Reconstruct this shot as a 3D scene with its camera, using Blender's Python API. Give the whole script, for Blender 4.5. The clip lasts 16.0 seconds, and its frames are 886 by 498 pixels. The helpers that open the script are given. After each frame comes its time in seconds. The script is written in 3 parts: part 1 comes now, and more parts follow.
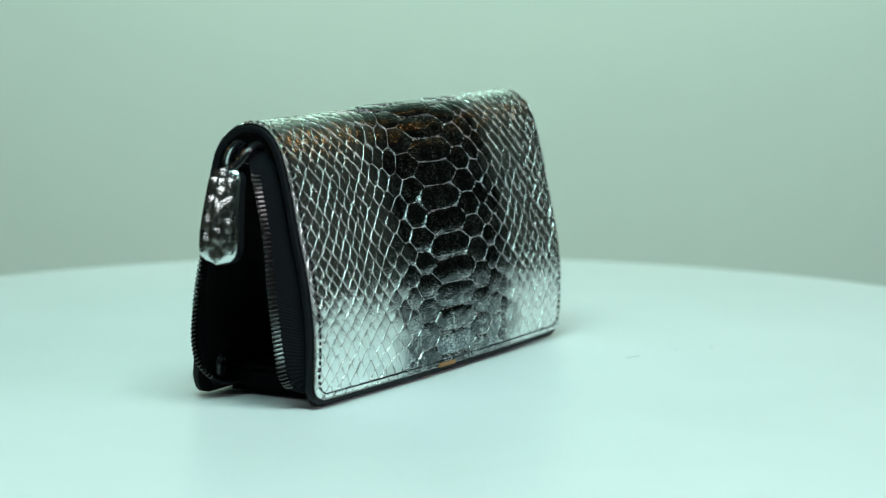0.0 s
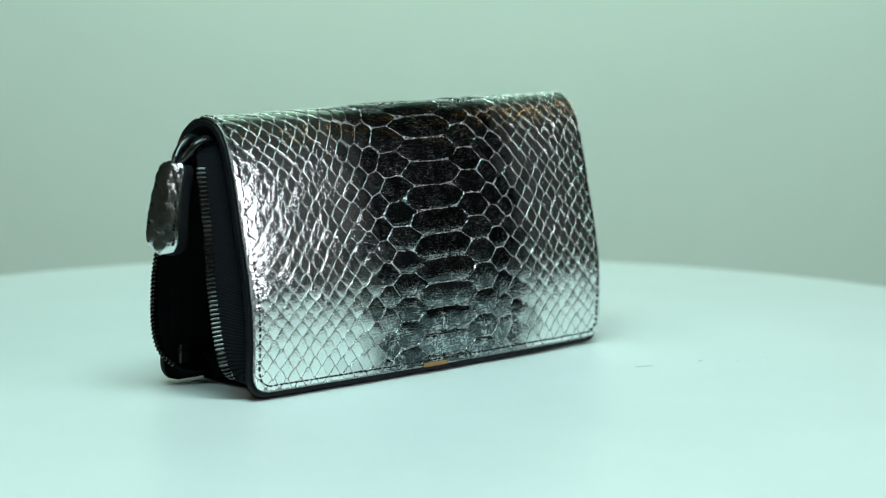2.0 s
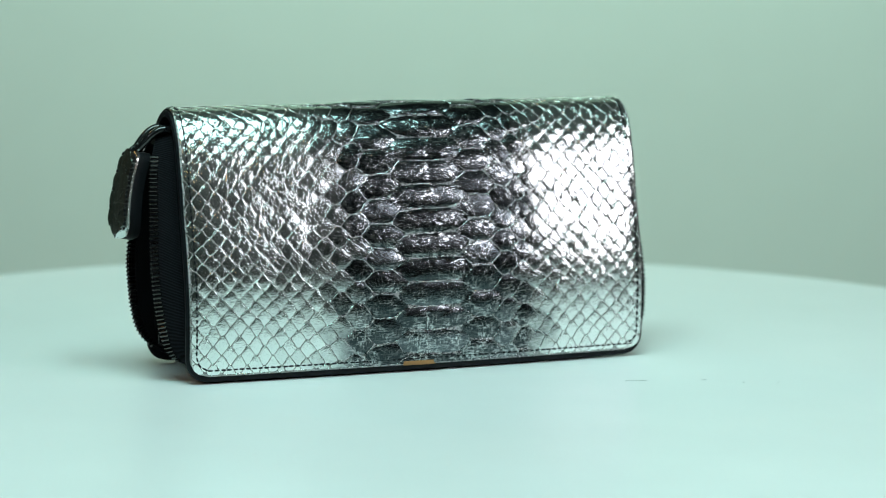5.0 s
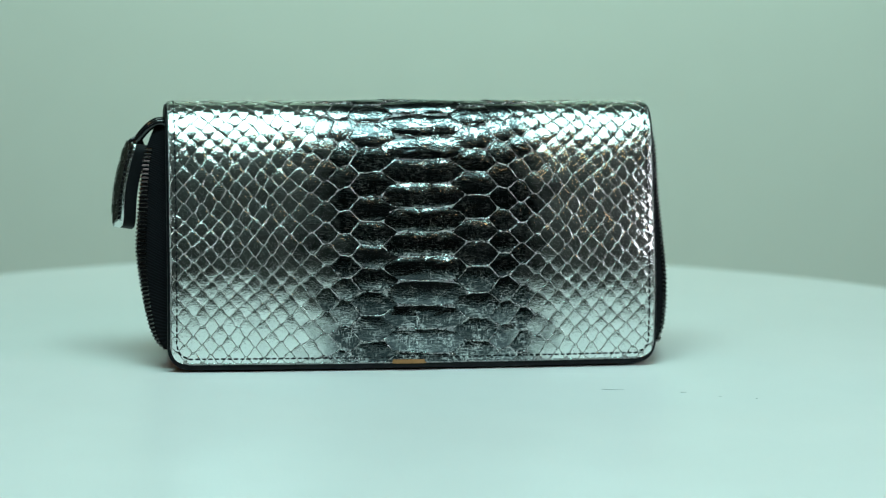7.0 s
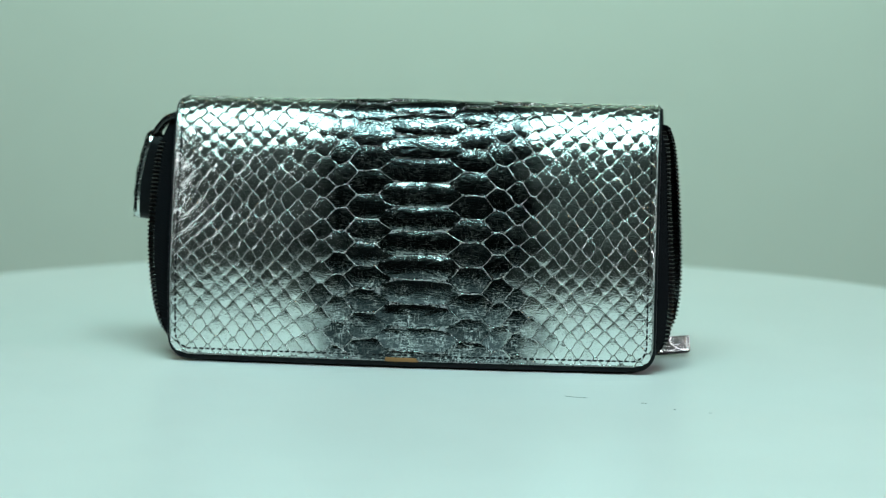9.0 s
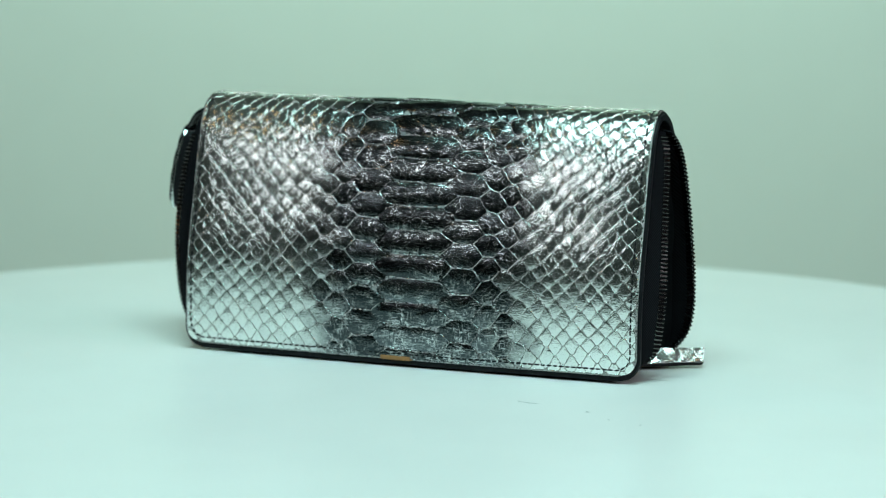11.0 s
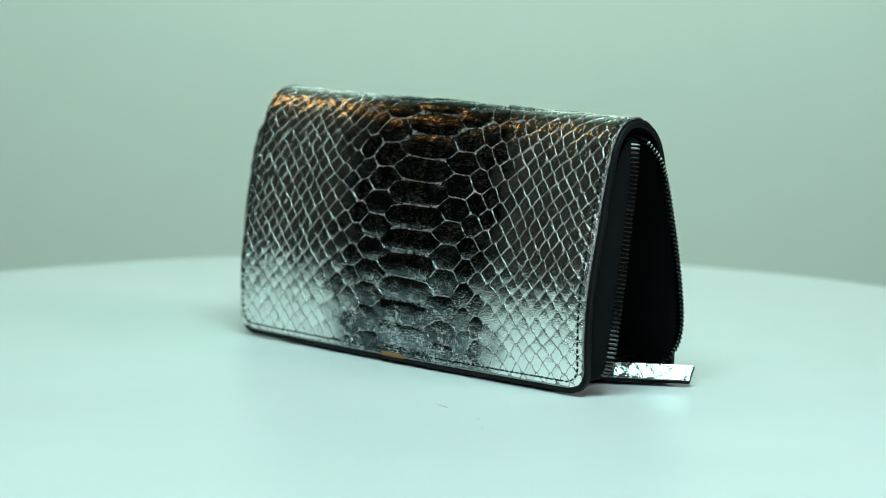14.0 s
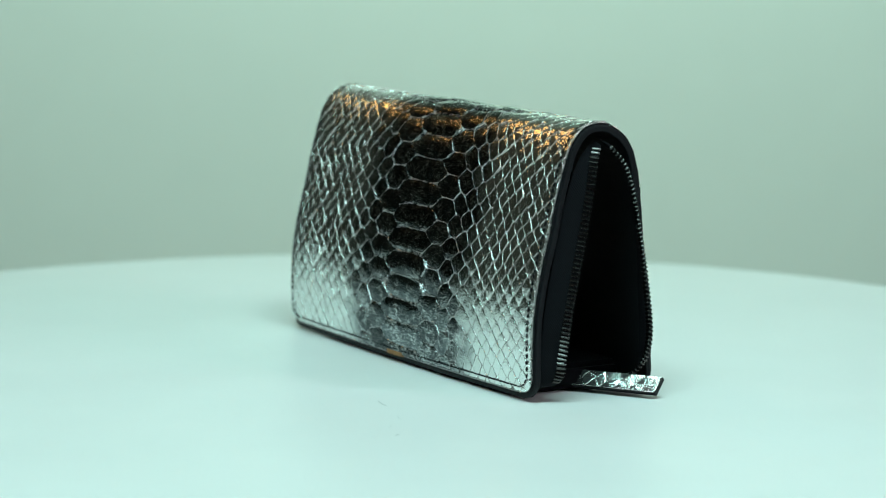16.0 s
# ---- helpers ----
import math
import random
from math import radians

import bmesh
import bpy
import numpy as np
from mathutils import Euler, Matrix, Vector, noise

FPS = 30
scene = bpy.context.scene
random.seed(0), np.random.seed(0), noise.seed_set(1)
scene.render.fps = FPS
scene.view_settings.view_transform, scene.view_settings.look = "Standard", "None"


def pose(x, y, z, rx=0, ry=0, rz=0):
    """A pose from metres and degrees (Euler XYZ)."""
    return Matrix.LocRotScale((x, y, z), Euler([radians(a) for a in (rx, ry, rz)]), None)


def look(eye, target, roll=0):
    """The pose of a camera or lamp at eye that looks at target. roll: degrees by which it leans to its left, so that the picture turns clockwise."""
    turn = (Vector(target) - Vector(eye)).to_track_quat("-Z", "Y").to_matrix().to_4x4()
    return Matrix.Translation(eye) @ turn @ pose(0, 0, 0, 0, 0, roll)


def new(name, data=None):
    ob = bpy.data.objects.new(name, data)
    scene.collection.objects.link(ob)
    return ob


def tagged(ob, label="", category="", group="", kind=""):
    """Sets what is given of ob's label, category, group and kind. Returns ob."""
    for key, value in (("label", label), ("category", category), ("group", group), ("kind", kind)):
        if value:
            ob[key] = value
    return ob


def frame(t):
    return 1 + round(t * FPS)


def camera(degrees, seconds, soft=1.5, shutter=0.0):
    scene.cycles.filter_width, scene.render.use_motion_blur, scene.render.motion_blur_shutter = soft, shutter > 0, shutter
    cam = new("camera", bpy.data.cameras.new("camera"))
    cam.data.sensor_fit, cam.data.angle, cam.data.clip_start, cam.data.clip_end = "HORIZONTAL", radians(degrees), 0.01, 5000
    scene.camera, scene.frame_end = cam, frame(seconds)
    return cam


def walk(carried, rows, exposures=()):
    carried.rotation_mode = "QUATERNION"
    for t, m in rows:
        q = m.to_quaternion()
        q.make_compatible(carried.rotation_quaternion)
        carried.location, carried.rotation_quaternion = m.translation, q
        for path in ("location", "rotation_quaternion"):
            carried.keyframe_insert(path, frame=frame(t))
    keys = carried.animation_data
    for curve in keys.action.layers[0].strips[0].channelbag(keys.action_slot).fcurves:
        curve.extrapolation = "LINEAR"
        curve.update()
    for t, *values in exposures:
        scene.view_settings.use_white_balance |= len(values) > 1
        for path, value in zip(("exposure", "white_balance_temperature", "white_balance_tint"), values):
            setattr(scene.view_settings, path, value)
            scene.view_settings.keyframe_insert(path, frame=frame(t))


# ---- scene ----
# ---- camera ----
cam = camera(19.02, 16.0, soft=1.0)
EYE = Vector((0.0019, -1.0415, 0.1926))
PITCH = 0.1392
AIM = look(EYE, EYE + Vector((0, math.cos(PITCH), -math.sin(PITCH))), 0.66)
cam.data.dof.use_dof = True
cam.data.dof.focus_distance = 1.015
cam.data.dof.aperture_fstop = 9.0
walk(cam, [(0.0, AIM), (16.0, AIM)], exposures=[(0.0, 0.0), (4.0, 0.0), (6.5, -0.19), (9.0, -0.19), (11.5, 0.0), (16.0, 0.0)])

# ---- world and lights ----
world = bpy.data.worlds.new("room_ambient")
world.use_nodes = True
world.node_tree.nodes["Background"].inputs["Color"].default_value = (0.55, 0.7, 0.65, 1)
world.node_tree.nodes["Background"].inputs["Strength"].default_value = 0.03
scene.world = world


def area_lamp(name, eye, target, w, h, power, colour):
    data = bpy.data.lights.new(name, "AREA")
    data.shape, data.size, data.size_y, data.energy, data.color = "RECTANGLE", w, h, power, colour
    ob = new(name, data)
    ob.matrix_world = look(eye, target)
    return ob


TOP_EYE, TOP_AIM = Vector((0.0, -0.43, 1.01)), Vector((0, 0.05, 0.05))
SIDE_EYE, SIDE_AIM = Vector((1.14, -0.61, 0.57)), Vector((0, 0, 0.06))
area_lamp("top_softbox_light", TOP_EYE, TOP_AIM, 0.80, 0.465, 13.0, (0.60, 0.985, 0.938))
area_lamp("side_softbox_light", SIDE_EYE, SIDE_AIM, 0.36, 0.36, 4.7, (0.96, 0.94, 1.0))
LEFT_EYE = Vector((-0.93, -0.91, 0.78))
area_lamp("left_softbox_light", LEFT_EYE, SIDE_AIM, 0.34, 0.14, 1.15, (0.95, 0.98, 1.0))
area_lamp("backdrop_light", Vector((0.08, 1.02, 1.55)), Vector((0.08, 1.6, 1.15)), 0.4, 0.3, 44.5, (0.645, 1.0, 0.83))


# ---- materials ----
def material(name):
    m = bpy.data.materials.new(name)
    m.use_nodes = True
    nt = m.node_tree
    return m, nt, nt.nodes["Principled BSDF"]


def node(nt, kind, **values):
    n = nt.nodes.new(kind)
    for key, value in values.items():
        n.inputs[key.replace("_", " ")].default_value = value
    return n


def coords(nt):
    return nt.nodes.new("ShaderNodeTexCoord").outputs["Object"]


def noise_tex(nt, scale, detail=4.0, rough=0.55, source=None):
    n = node(nt, "ShaderNodeTexNoise", Scale=scale, Detail=detail, Roughness=rough)
    nt.links.new(source or coords(nt), n.inputs["Vector"])
    return n.outputs["Fac"]


def ramp(nt, fac, stops):
    r = nt.nodes.new("ShaderNodeValToRGB")
    el = r.color_ramp.elements
    while len(el) < len(stops):
        el.new(0.5)
    for e, (pos, col) in zip(el, stops):
        e.position, e.color = pos, (*col, 1) if len(col) == 3 else col
    nt.links.new(fac, r.inputs["Fac"])
    return r.outputs["Color"]


def bump(nt, b, height, strength, distance):
    n = node(nt, "ShaderNodeBump", Strength=strength, Distance=distance)
    nt.links.new(height, n.inputs["Height"])
    nt.links.new(n.outputs["Normal"], b.inputs["Normal"])
    return n


def value_map(nt, fac, lo, hi, a=0.0, b=1.0):
    n = node(nt, "ShaderNodeMapRange")
    n.inputs[1].default_value, n.inputs[2].default_value = a, b
    n.inputs[3].default_value, n.inputs[4].default_value = lo, hi
    nt.links.new(fac, n.inputs[0])
    return n.outputs[0]


def plain(name, colour, rough, metal=0.0, vary=0.15, scale=30.0, bump_scale=0.0, bump_depth=0.0002, coat=0.0, gloss=0.5):
    """Colour varied at two scales, roughness varied, fine relief."""
    m, nt, b = material(name)
    big, fine = noise_tex(nt, scale, 3.0), noise_tex(nt, scale * 14, 5.0)
    mix = node(nt, "ShaderNodeMath")
    mix.operation = "MULTIPLY_ADD"
    nt.links.new(fine, mix.inputs[0])
    mix.inputs[1].default_value = 0.4
    nt.links.new(value_map(nt, big, 0.0, 0.6), mix.inputs[2])
    lo = tuple(c * (1 - vary) for c in colour)
    hi = tuple(min(1.0, c * (1 + vary)) for c in colour)
    nt.links.new(ramp(nt, mix.outputs[0], [(0.25, lo), (0.75, hi)]), b.inputs["Base Color"])
    nt.links.new(value_map(nt, big, rough * 0.85, min(1.0, rough * 1.15)), b.inputs["Roughness"])
    b.inputs["Metallic"].default_value = metal
    b.inputs["Coat Weight"].default_value = coat
    b.inputs["Specular IOR Level"].default_value = gloss
    if bump_scale:
        bump(nt, b, noise_tex(nt, bump_scale, 6.0), 0.6, bump_depth)
    return m


SKIN_MID = -0.0050


def snake_foil(name, silver, dark, rough_silver, rough_dark, wrinkle, metal=1.0, rubbed_glints=False):
    """Silver foiled skin with a dark dyed belly stripe; fine creases in it."""
    m, nt, b = material(name)
    obj = coords(nt)
    sep = nt.nodes.new("ShaderNodeSeparateXYZ")
    nt.links.new(obj, sep.inputs[0])
    off = node(nt, "ShaderNodeMath")
    off.operation = "SUBTRACT"
    nt.links.new(sep.outputs[0], off.inputs[0])
    off.inputs[1].default_value = SKIN_MID
    dist = node(nt, "ShaderNodeMath")
    dist.operation = "ABSOLUTE"
    nt.links.new(off.outputs[0], dist.inputs[0])
    wob = node(nt, "ShaderNodeMath")
    wob.operation = "MULTIPLY_ADD"
    nt.links.new(noise_tex(nt, 130, 5.0, 0.65), wob.inputs[0])
    wob.inputs[1].default_value = 0.030
    nt.links.new(dist.outputs[0], wob.inputs[2])
    info = nt.nodes.new("ShaderNodeObjectInfo")
    shift = node(nt, "ShaderNodeMath")
    shift.operation = "MULTIPLY_ADD"
    nt.links.new(info.outputs["Random"], shift.inputs[0])
    shift.inputs[1].default_value = 0.008
    nt.links.new(wob.outputs[0], shift.inputs[2])
    stripe = value_map(nt, shift.outputs[0], 0.0, 1.0, 0.054, 0.073)
    # worn foil on the dark scales: hatched both ways, in patches
    def hatch(scale, lo, hi):
        turn = node(nt, "ShaderNodeMapping")
        turn.inputs["Scale"].default_value = scale
        nt.links.new(obj, turn.inputs["Vector"])
        return value_map(nt, noise_tex(nt, 1.0, 4.0, 0.66, turn.outputs[0]), 0.0, 1.0, lo, hi)

    either = node(nt, "ShaderNodeMath")
    either.operation = "MAXIMUM"
    nt.links.new(hatch((420, 420, 1900), 0.52, 0.60), either.inputs[0])
    nt.links.new(hatch((1900, 1900, 400), 0.54, 0.62), either.inputs[1])
    broad = value_map(nt, noise_tex(nt, 120, 4.0, 0.65), 0.10, 1.0, 0.42, 0.62)
    both = node(nt, "ShaderNodeMath")
    both.operation = "MULTIPLY"
    nt.links.new(either.outputs[0], both.inputs[0])
    nt.links.new(broad, both.inputs[1])
    wear = both.outputs[0]
    tone = node(nt, "ShaderNodeMix")
    tone.data_type = "RGBA"
    nt.links.new(value_map(nt, wear, 0.0, 0.9), tone.inputs[0])
    # each scale took the dye a little differently
    dyed = ramp(nt, info.outputs["Random"], [(0.0, tuple(c * 0.5 for c in dark)), (0.6, dark), (1.0, tuple(c * 1.9 for c in dark))])
    nt.links.new(dyed, tone.inputs[6])
    tone.inputs[7].default_value = (0.84, 0.87, 0.88, 1)
    if rubbed_glints:
        # dye in the grooves rubbed through to foil; the dashes also paint broken glints
        dash = value_map(nt, noise_tex(nt, 900, 3.0, 0.6), 0.0, 1.0, 0.36, 0.48)
        nt.links.new(dash, tone.inputs[0])
        nt.links.remove(tone.inputs[6].links[0])
        tone.inputs[6].default_value = (0.20, 0.20, 0.21, 1)
        tone.inputs[7].default_value = (*dark, 1)
    light = ramp(nt, info.outputs["Random"], [(0.0, tuple(c * 0.86 for c in silver)), (1.0, silver)])
    full = node(nt, "ShaderNodeMix")
    full.data_type = "RGBA"
    nt.links.new(stripe, full.inputs[0])
    nt.links.new(tone.outputs[2], full.inputs[6])
    nt.links.new(light, full.inputs[7])
    nt.links.new(full.outputs[2], b.inputs["Base Color"])
    b.inputs["Metallic"].default_value = metal
    rr = node(nt, "ShaderNodeMix")
    nt.links.new(stripe, rr.inputs[0])
    rr.inputs[2].default_value, rr.inputs[3].default_value = rough_dark, rough_silver
    # polished and dulled spots side by side
    dull = node(nt, "ShaderNodeMath")
    dull.operation = "MULTIPLY"
    nt.links.new(rr.outputs[0], dull.inputs[0])
    nt.links.new(value_map(nt, noise_tex(nt, 900, 4.0, 0.6), 0.8, 1.35, 0.35, 0.65), dull.inputs[1])
    nt.links.new(dull.outputs[0], b.inputs["Roughness"])
    # creases run across the scales, finer crackle between
    stretch = node(nt, "ShaderNodeMapping")
    stretch.inputs["Scale"].default_value = (650, 650, 1500)
    nt.links.new(obj, stretch.inputs["Vector"])
    fold = noise_tex(nt, 1.0, 3.2, 0.6, stretch.outputs[0])
    fine = noise_tex(nt, 1350, 3.0, 0.6)
    joint = node(nt, "ShaderNodeMath")
    joint.operation = "MULTIPLY_ADD"
    nt.links.new(fine, joint.inputs[0])
    joint.inputs[1].default_value = 0.8
    nt.links.new(fold, joint.inputs[2])
    crease = joint.outputs[0]
    relief = bump(nt, b, crease, wrinkle * 0.7, 0.00022)
    # a hazy layer of fine scratches over the polish
    haze = nt.nodes.new("ShaderNodeBsdfPrincipled")
    haze.inputs["Metallic"].default_value = metal
    haze.inputs["Roughness"].default_value = 0.46
    nt.links.new(full.outputs[2], haze.inputs["Base Color"])
    nt.links.new(relief.outputs["Normal"], haze.inputs["Normal"])
    blend = nt.nodes.new("ShaderNodeMixShader")
    blend.inputs[0].default_value = 0.05
    nt.links.new(b.outputs[0], blend.inputs[1])
    nt.links.new(haze.outputs[0], blend.inputs[2])
    nt.links.new(blend.outputs[0], nt.nodes["Material Output"].inputs["Surface"])
    return m


SCALE = snake_foil("silver_snake_scale", (0.94, 0.98, 0.96), (0.058, 0.068, 0.074), 0.135, 0.125, 0.62)
SKIN = snake_foil("silver_snake_skin", (0.42, 0.42, 0.41), (0.34, 0.34, 0.35), 0.26, 0.26, 2.6, 1.0, True)
RIM = snake_foil("worn_scale_rim", (0.85, 0.84, 0.82), (0.74, 0.73, 0.74), 0.20, 0.22, 1.8, 0.95, True)
BLACK_EDGE = plain("black_painted_edge", (0.008, 0.009, 0.011), 0.5, vary=0.3, scale=90, bump_scale=900, bump_depth=0.00015, gloss=0.15)
LINING = plain("black_lining", (0.004, 0.004, 0.005), 0.8, vary=0.35, scale=60, bump_scale=1500, gloss=0.03)
GUNMETAL = plain("gunmetal", (0.085, 0.082, 0.080), 0.24, metal=1.0, vary=0.2, scale=400)
BLACK_METAL = plain("black_nickel", (0.010, 0.010, 0.011), 0.14, vary=0.2, scale=200, gloss=0.6)
THREAD = plain("black_thread", (0.010, 0.010, 0.012), 0.7, vary=0.3, scale=800, gloss=0.1)
TAN = plain("bare_tan_leather", (0.36, 0.17, 0.055), 0.55, vary=0.35, scale=250, bump_scale=1800)
WALL = plain("pale_backdrop_paint", (0.74, 0.76, 0.73), 0.85, vary=0.03, scale=1.2, bump_scale=160, bump_depth=0.0004)
DARK_WALL = plain("dark_studio_paint", (0.046, 0.050, 0.043), 0.9, vary=0.2, scale=1.5, bump_scale=120)
FLOORING = plain("grey_studio_floor", (0.40, 0.40, 0.38), 0.6, vary=0.15, scale=3.0, bump_scale=90)
HAIR = plain("dark_lint", (0.17, 0.20, 0.20), 0.7, vary=0.2, scale=500)
STEEL = plain("brushed_steel", (0.5, 0.5, 0.5), 0.35, metal=1.0, vary=0.1, scale=40)
FABRIC_BLACK = plain("black_lamp_fabric", (0.02, 0.02, 0.02), 0.8, vary=0.2, scale=50)


def tape_material():
    m, nt, b = material("black_zip_tape")
    wave = node(nt, "ShaderNodeTexWave", Scale=520.0, Distortion=1.2, Detail=2.0)
    wave.wave_type, wave.bands_direction = "BANDS", "DIAGONAL"
    nt.links.new(coords(nt), wave.inputs["Vector"])
    nt.links.new(ramp(nt, wave.outputs["Fac"], [(0.2, (0.003, 0.0035, 0.0045)), (0.9, (0.009, 0.010, 0.013))]), b.inputs["Base Color"])
    b.inputs["Roughness"].default_value = 0.85
    b.inputs["Specular IOR Level"].default_value = 0.08
    bump(nt, b, wave.outputs["Fac"], 0.5, 0.0002)
    return m


TAPE = tape_material()


def table_material():
    m, nt, b = material("white_lacquer")
    big, fine = noise_tex(nt, 9.0, 3.0), noise_tex(nt, 240.0, 5.0)
    nt.links.new(ramp(nt, big, [(0.3, (0.79, 0.80, 0.80)), (0.7, (0.83, 0.84, 0.84))]), b.inputs["Base Color"])
    nt.links.new(value_map(nt, fine, 0.33, 0.37), b.inputs["Roughness"])
    b.inputs["Specular IOR Level"].default_value = 0.08
    bump(nt, b, noise_tex(nt, 900.0, 4.0), 0.05, 0.0001)
    return m


LACQUER = table_material()


def glow(name, colour, strength):
    m, nt, b = material(name)
    b.inputs["Base Color"].default_value = (0.8, 0.8, 0.8, 1)
    b.inputs["Emission Color"].default_value = (*colour, 1)
    b.inputs["Emission Strength"].default_value = strength
    return m


WARM_GLOW = glow("warm_lamp_glow", (1.0, 0.48, 0.12), 8.0)


# ---- mesh helpers ----
def finish(bm, name, mat, smooth=True):
    for e in bm.edges:
        if len(e.link_faces) == 2 and e.calc_face_angle(0.0) > 0.75:
            e.smooth = False
    me = bpy.data.meshes.new(name)
    bm.to_mesh(me)
    bm.free()
    me.materials.append(mat)
    if smooth:
        for p in me.polygons:
            p.use_smooth = True
    return me


def part(name, bm, mat, parent=None, label="", smooth=True):
    ob = new(name, finish(bm, name, mat, smooth))
    ob.parent = parent
    return tagged(ob, label) if label else ob


def box(bm, x0, x1, y0, y1, z0, z1, bevel=0.0, segments=2):
    r = bmesh.ops.create_cube(bm, size=1.0)
    for v in r["verts"]:
        v.co = Vector(((x0 + x1) / 2 + v.co.x * (x1 - x0), (y0 + y1) / 2 + v.co.y * (y1 - y0), (z0 + z1) / 2 + v.co.z * (z1 - z0)))
    if bevel:
        edges = list({e for v in r["verts"] for e in v.link_edges})
        bmesh.ops.bevel(bm, geom=edges, offset=bevel, segments=segments, affect="EDGES")


def catmull(points, n):
    """n points evenly spaced along a smooth line through the given ones."""
    p = np.array(points, float)
    p = np.vstack([2 * p[0] - p[1], p, 2 * p[-1] - p[-2]])
    out = []
    for i in range(1, len(p) - 2):
        a, b, c, d = p[i - 1:i + 3]
        for t in np.linspace(0, 1, 24, endpoint=False):
            out.append(0.5 * (2 * b + (c - a) * t + (2 * a - 5 * b + 4 * c - d) * t * t + (3 * b - a - 3 * c + d) * t ** 3))
    out.append(p[-2])
    out = np.array(out)
    run = np.concatenate([[0], np.cumsum(np.linalg.norm(np.diff(out, axis=0), axis=1))])
    want = np.linspace(0, run[-1], n)
    return np.stack([np.interp(want, run, out[:, k]) for k in range(out.shape[1])], 1), run[-1]


def sheet(bm, grid_a, grid_b, side=0):
    """A closed slab between two grids of points of the same size."""
    na, nb = len(grid_a), len(grid_a[0])
    va = [[bm.verts.new(p) for p in row] for row in grid_a]
    vb = [[bm.verts.new(p) for p in row] for row in grid_b]
    for i in range(na - 1):
        for j in range(nb - 1):
            bm.faces.new((va[i][j], va[i + 1][j], va[i + 1][j + 1], va[i][j + 1]))
            bm.faces.new((vb[i][j], vb[i][j + 1], vb[i + 1][j + 1], vb[i + 1][j]))
    for i in range(na - 1):
        bm.faces.new((va[i][0], vb[i][0], vb[i + 1][0], va[i + 1][0])).material_index = side
        bm.faces.new((va[i][-1], va[i + 1][-1], vb[i + 1][-1], vb[i][-1])).material_index = side
    for j in range(nb - 1):
        bm.faces.new((va[0][j], va[0][j + 1], vb[0][j + 1], vb[0][j])).material_index = side
        bm.faces.new((va[-1][j], vb[-1][j], vb[-1][j + 1], va[-1][j + 1])).material_index = side
    bmesh.ops.recalc_face_normals(bm, faces=bm.faces)


def tube(bm, points, radius, sides=8, closed=False):
    rings = []
    pts = [Vector(p) for p in points]
    n = len(pts)
    for i, p in enumerate(pts):
        a, b = (pts[i - 1], pts[(i + 1) % n]) if closed else (pts[max(0, i - 1)], pts[min(n - 1, i + 1)])
        d = (b - a).normalized()
        u = d.orthogonal().normalized() if i == 0 else (u - d * u.dot(d)).normalized()
        w = d.cross(u)
        rings.append([bm.verts.new(p + radius * (math.cos(k * math.tau / sides) * u + math.sin(k * math.tau / sides) * w)) for k in range(sides)])
    for i in range(n if closed else n - 1):
        for k in range(sides):
            bm.faces.new((rings[i][k], rings[i][(k + 1) % sides], rings[(i + 1) % n][(k + 1) % sides], rings[(i + 1) % n][k]))
    if not closed:
        bm.faces.new(rings[0][::-1])
        bm.faces.new(rings[-1])


# ---- room ----
def wall(name, x0, x1, y0, y1, z0, z1, mat, label):
    bm = bmesh.new()
    box(bm, x0, x1, y0, y1, z0, z1)
    return tagged(new(name, finish(bm, name, mat, False)), label, "wall", kind="structure")


FLOOR_Z, CEIL_Z = -0.76, 1.95
wall("floor", -2.6, 2.6, -3.2, 1.70, FLOOR_Z - 0.1, FLOOR_Z, FLOORING, "grey studio floor under the white display table")["category"] = "floor"
wall("ceiling", -2.6, 2.6, -3.2, 1.70, CEIL_Z, CEIL_Z + 0.1, DARK_WALL, "dark painted studio ceiling with warm downlights")["category"] = "ceiling"
wall("wall_back", -0.85, 0.85, 1.60, 1.70, FLOOR_Z, 0.70, WALL, "plain pale backdrop wall behind the round table")
# unseen dark stretches added round the backdrop so the wallet's reflections stay dark
wall("wall_back_west", -2.6, -0.85, 1.60, 1.70, FLOOR_Z, 0.70, DARK_WALL, "unseen dark wall added beside the pale backdrop to darken reflections")
wall("wall_back_east", 0.85, 2.6, 1.60, 1.70, FLOOR_Z, 0.70, DARK_WALL, "unseen dark wall added beside the pale backdrop to darken reflections")
wall("wall_back_upper", -2.6, 2.6, 1.60, 1.70, 0.70, CEIL_Z, DARK_WALL, "unseen dark wall added above the pale backdrop to darken reflections")
wall("wall_west", -2.7, -2.6, -3.2, 1.70, FLOOR_Z, CEIL_Z, DARK_WALL, "dark painted studio side wall")
wall("wall_east", 2.6, 2.7, -3.2, 1.70, FLOOR_Z, CEIL_Z, DARK_WALL, "dark painted studio side wall")
wall("wall_front", -2.6, 2.6, -3.3, -3.2, FLOOR_Z, CEIL_Z, DARK_WALL, "dark painted studio wall behind the camera")


